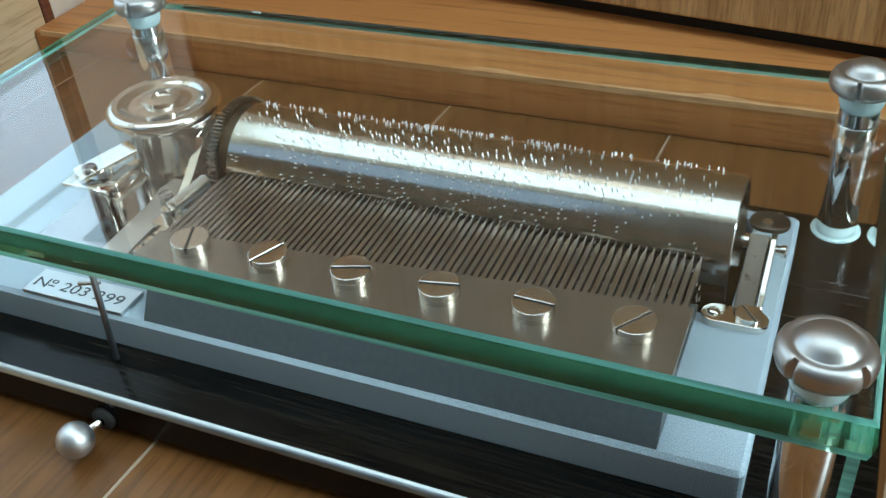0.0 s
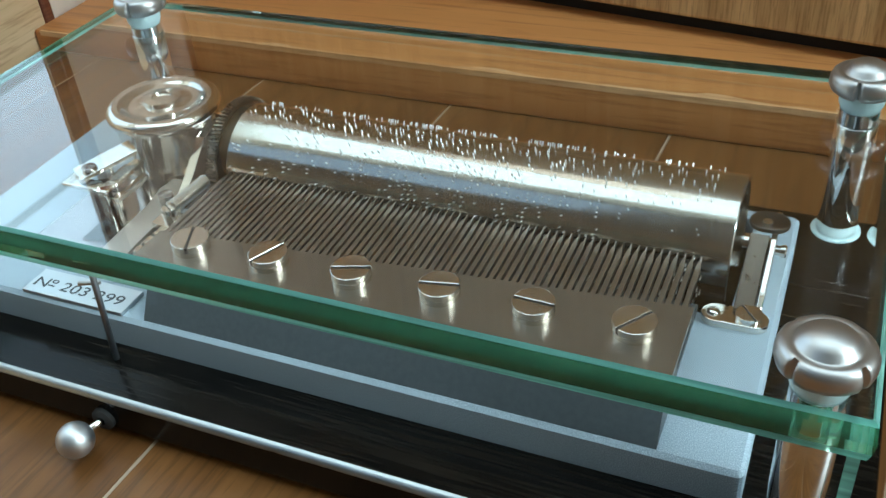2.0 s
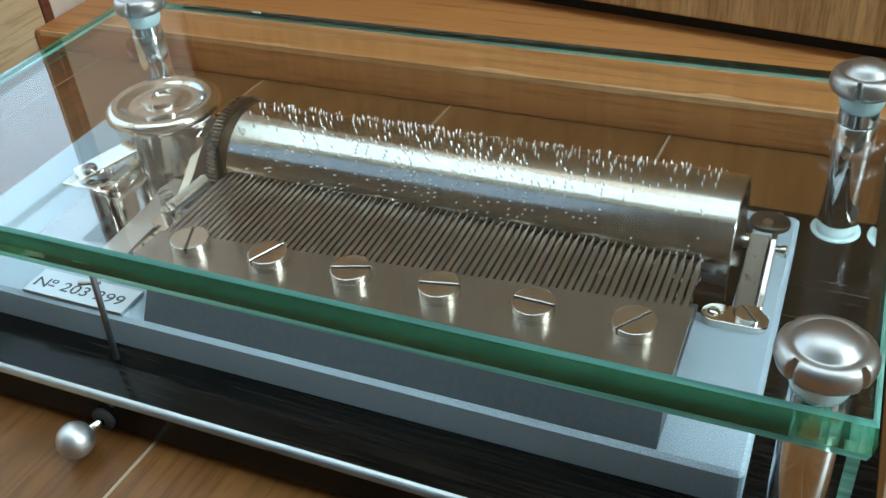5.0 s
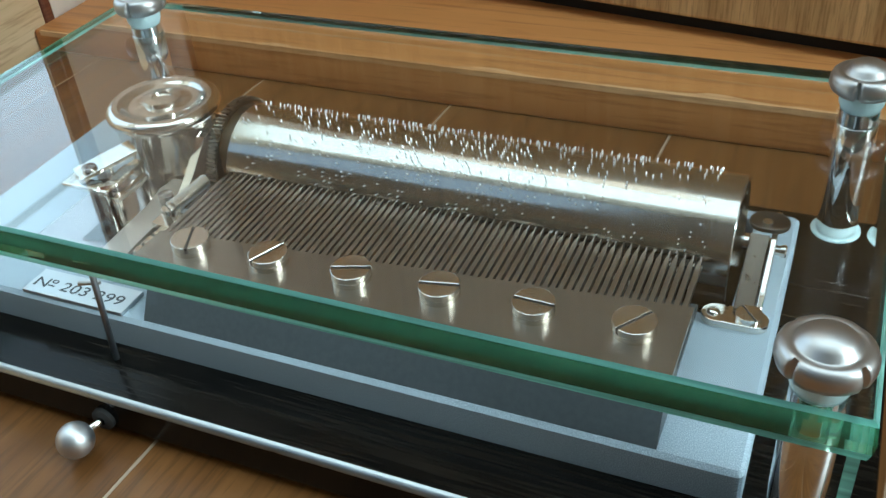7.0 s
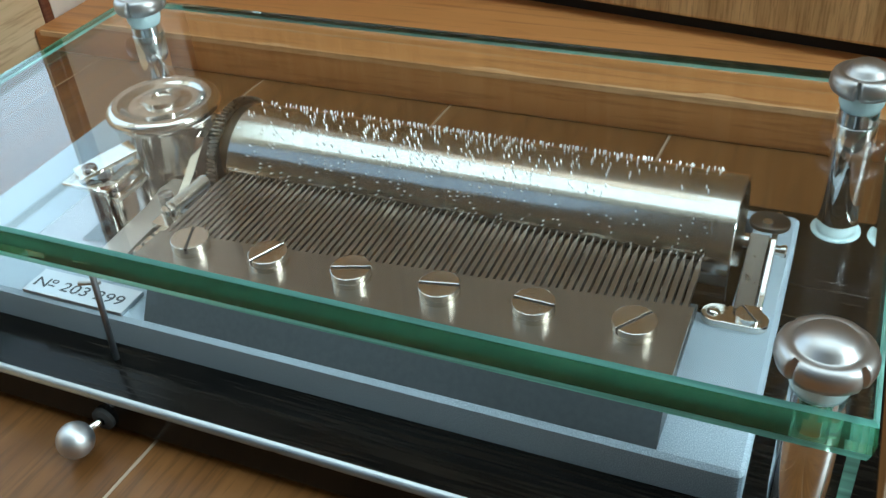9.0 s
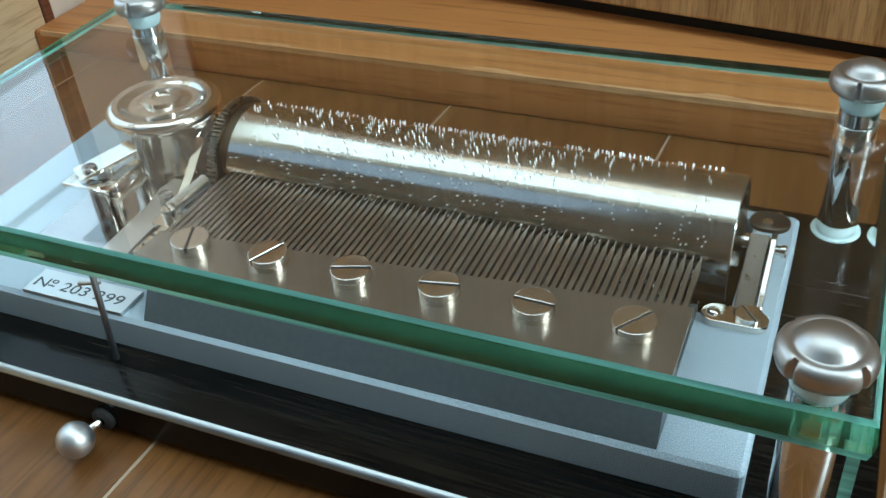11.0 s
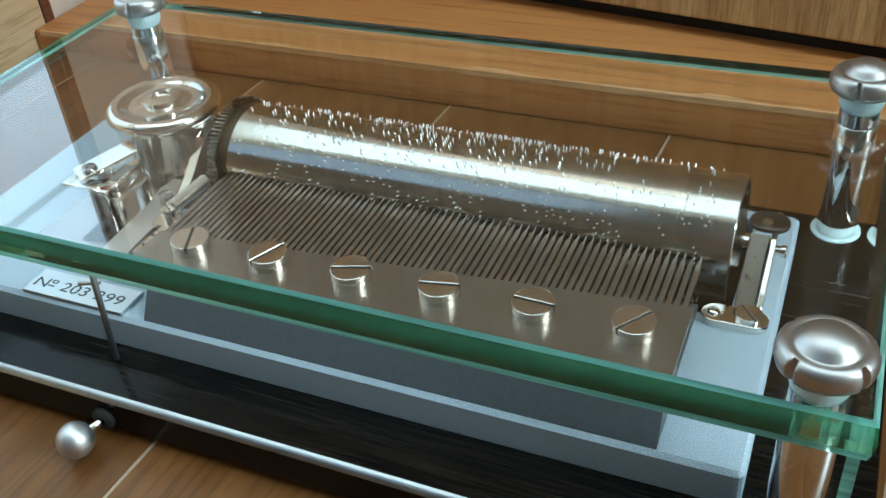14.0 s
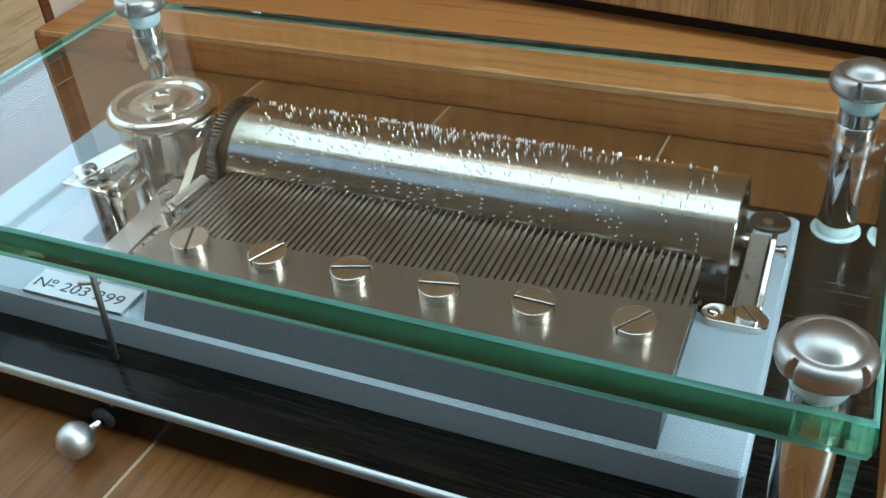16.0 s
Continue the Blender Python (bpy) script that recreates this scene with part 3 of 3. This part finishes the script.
def build_drive(mv):
    # spring barrel
    bm = bmesh.new()
    lathe(bm, [(0, 0.02), (9.6, 0.02), (9.6, 1.2), (9.4, 1.5), (9.4, 9.3), (9.6, 9.7), (10.3, 10.2), (10.6, 11.0), (10.4, 11.8), (9.8, 12.3), (9.0, 12.4), (7.4, 12.1), (7.0, 11.8), (5, 11.9), (3.6, 12.1), (3.4, 12.9), (1.9, 13.0), (1.7, 12.6), (0, 12.6)], 72)
    ob = part("spring_barrel", bm, CHROME, mv, "polished nickel spring barrel", smooth=50)
    ob.location = vec(-101.5, 39.5, 0.7)
    # polished plate under the drive
    bm = bmesh.new()
    prism(bm, [(-110.5, 9.0), (-93.6, 9.0), (-93.6, 50.0), (-110.5, 50.0)], 0.01, 0.7, bevel=0.15)
    part("drive_plate", bm, DRIVE, mv, "polished nickel plate under the drive")
    # governor frame: top bar on thin legs
    bm = bmesh.new()
    box(bm, -109.0, -99.2, 17.6, 20.4, 6.1, 7.0, 0.3)
    box(bm, -109.0, -106.4, 20.4, 28.4, 6.1, 7.0, 0.2)
    box(bm, -101.4, -99.2, 20.4, 28.4, 6.1, 7.0, 0.2)
    part("governor_frame", bm, CHROME, mv, "polished governor bracket")
    for x0, x1, y0, y1 in ((-101.2, -99.4, 17.7, 18.5), (-108.8, -107.0, 27.4, 28.2), (-101.2, -99.4, 27.4, 28.2)):
        bm = bmesh.new()
        box(bm, x0, x1, y0, y1, 0.02, 6.1, 0.15)
        part("leg", bm, CHROME, mv)
    bm = bmesh.new()
    lathe(bm, [(0, 0.7), (1.9, 0.7), (1.9, 1.3), (0.5, 1.5), (0.5, 5.0), (1.2, 5.2), (1.2, 6.05), (0, 6.05)], 24, (-104.2, 23.0, 0))
    part("governor_spindle", bm, GEARM, mv, "dark governor spindle", smooth=40)
    bm = bmesh.new()
    prism(bm, [(-98.8, 18.0), (-97.2, 18.0), (-96.8, 23.5), (-97.4, 26.5), (-98.8, 26.5)], 4.8, 5.6, bevel=0.1)
    box(bm, -98.7, -97.2, 18.0, 18.8, 0.02, 4.8, 0.15)
    part("governor_wing", bm, CHROME, mv)
    bm = bmesh.new()
    made = box(bm, -2.4, 2.4, -5.5, 5.5, 0, 0.8, 0.15)
    ob = part("governor_plate", bm, CHROME, mv)
    ob.matrix_basis = Matrix.Translation(vec(-103.6, 24.0, 8.2)) @ Euler((radians(10), 0, radians(-34))).to_matrix().to_4x4()
    screw("screw", mv, -104.8, 20.9, 8.2, 1.3, 0.9, 30, SCREW)
    # lever strip
    bm = bmesh.new()
    prism(bm, [(-94.6, 8.5), (-89.4, 8.5), (-89.9, 18.0), (-90.6, 28.5), (-92.4, 31.0), (-95.8, 31.0), (-96.4, 27.5), (-95.2, 22.0)], 1.5, 2.3, bevel=0.12)
    part("lever", bm, STRIP, mv, "flat nickel lever")
    bm = bmesh.new()
    prism(bm, [(24, 0.02), (30, 0.02), (33, 3.5), (36.5, 5.0), (41.5, 6.5), (46, 5), (50, 0.02), (52.5, 0.02), (49, 7.5), (41.5, 10.5), (35.5, 9.0), (29.5, 4.0)][::-1], -92.2, -90.4, "x", bevel=0.1)
    part("bearing_arm", bm, CHROME, mv)
    screw("screw", mv, -91.4, 23.2, 2.3, 1.35, 2.3, 60, CHROME)
    screw("screw", mv, -87.2, 18.6, 3.6, 1.2, 1.9, -30, CHROME)
    bm = bmesh.new()
    prism(bm, [(-89.6, 16.4), (-85.4, 16.0), (-84.6, 18.0), (-86.0, 20.4), (-89.6, 20.4)], 2.45, 3.6, bevel=0.12)
    box(bm, -89.2, -86.6, 17.0, 20.0, 0.02, 2.45, 0.1)
    part("spring_hook", bm, CHROME, mv)
    for k in range(4):
        bm = bmesh.new()
        prism(bm, [(-89.3 + 0.5 * k, 10.2 + 2.3 * k), (-86.9 + 0.5 * k, 10.0 + 2.3 * k), (-86.5 + 0.5 * k, 11.6 + 2.3 * k), (-89.2 + 0.5 * k, 12.1 + 2.3 * k)], 0.02, 2.2 + 0.3 * k, bevel=0.15)
        part("rack_step", bm, CHROME, mv)
    # coil spring
    bm = bmesh.new()
    a, b = Vector((-87.2, 19.2, 5.0)), Vector((-86.5, 28.6, 5.0))
    rod(bm, a, b, 0.8)
    n = 17
    for k in range(n):
        c = a + (b - a) * (k + 0.5) / n
        made = lathe(bm, [(0.75, -0.22), (1.1, -0.16), (1.22, 0.0), (1.1, 0.16), (0.75, 0.22)], 18)
        bmesh.ops.rotate(bm, verts=made, matrix=(b - a).to_track_quat("Z", "Y").to_matrix())
        bmesh.ops.translate(bm, verts=made, vec=c * S)
    part("coil_spring", bm, CHROME, mv, "small steel coil spring", smooth=50)
    # start lever standing before the bedplate
    bm = bmesh.new()
    rod(bm, (-85.7, -3.2, -6), (-84.2, -3.2, 13.5), 0.5)
    part("start_lever", bm, LEVERM, mv, "thin upright nickel start lever", smooth=50)
    bm = bmesh.new()
    rod(bm, (-87.4, -3.6, 9.3), (-84.0, -2.6, 9.6), 0.35)
    part("cross_pin", bm, SATIN, mv, smooth=50)


build_room()
build_cabinet()
build_case()
CYLINDER = build_movement()


# ---- floor planks ----
def build_planks():
    fl = bpy.data.objects["floor"]
    w, length = 52.0, 1000.0
    bm = bmesh.new()
    box(bm, -w / 2 + 0.3, w / 2 - 0.3, 0, length, -1.6, 0, 0.18, 1)
    me = mesh_from("plank", bm, FLOORWOOD, 0)
    turn = Matrix.Rotation(radians(-2.4), 4, "Z")
    south, north = -1010.0, 2200.0
    for i in range(-27, 35):
        x = -75.5 + w * (i + 0.5)
        shift = 0.042 * x
        cuts = [south + shift, -260.0 + (i * 617) % 130, 700.0 + (i * 431) % 500, north + shift]
        for y0, y1 in zip(cuts, cuts[1:]):
            grow = Matrix.Diagonal((1, (y1 - y0 - 0.5) / length, 1, 1))
            repeat("plank", me, fl, turn @ Matrix.Translation(vec(x, y0, FLOOR_Z)) @ grow)


build_planks()


def motions():
    rows = []
    for k in range(9):
        t = 2.0 * k
        rows.append((t, pose(0, AX_Y * S, AX_Z * S, -5.6 * t, 0, 0)))
    walk(CYLINDER, rows)


motions()
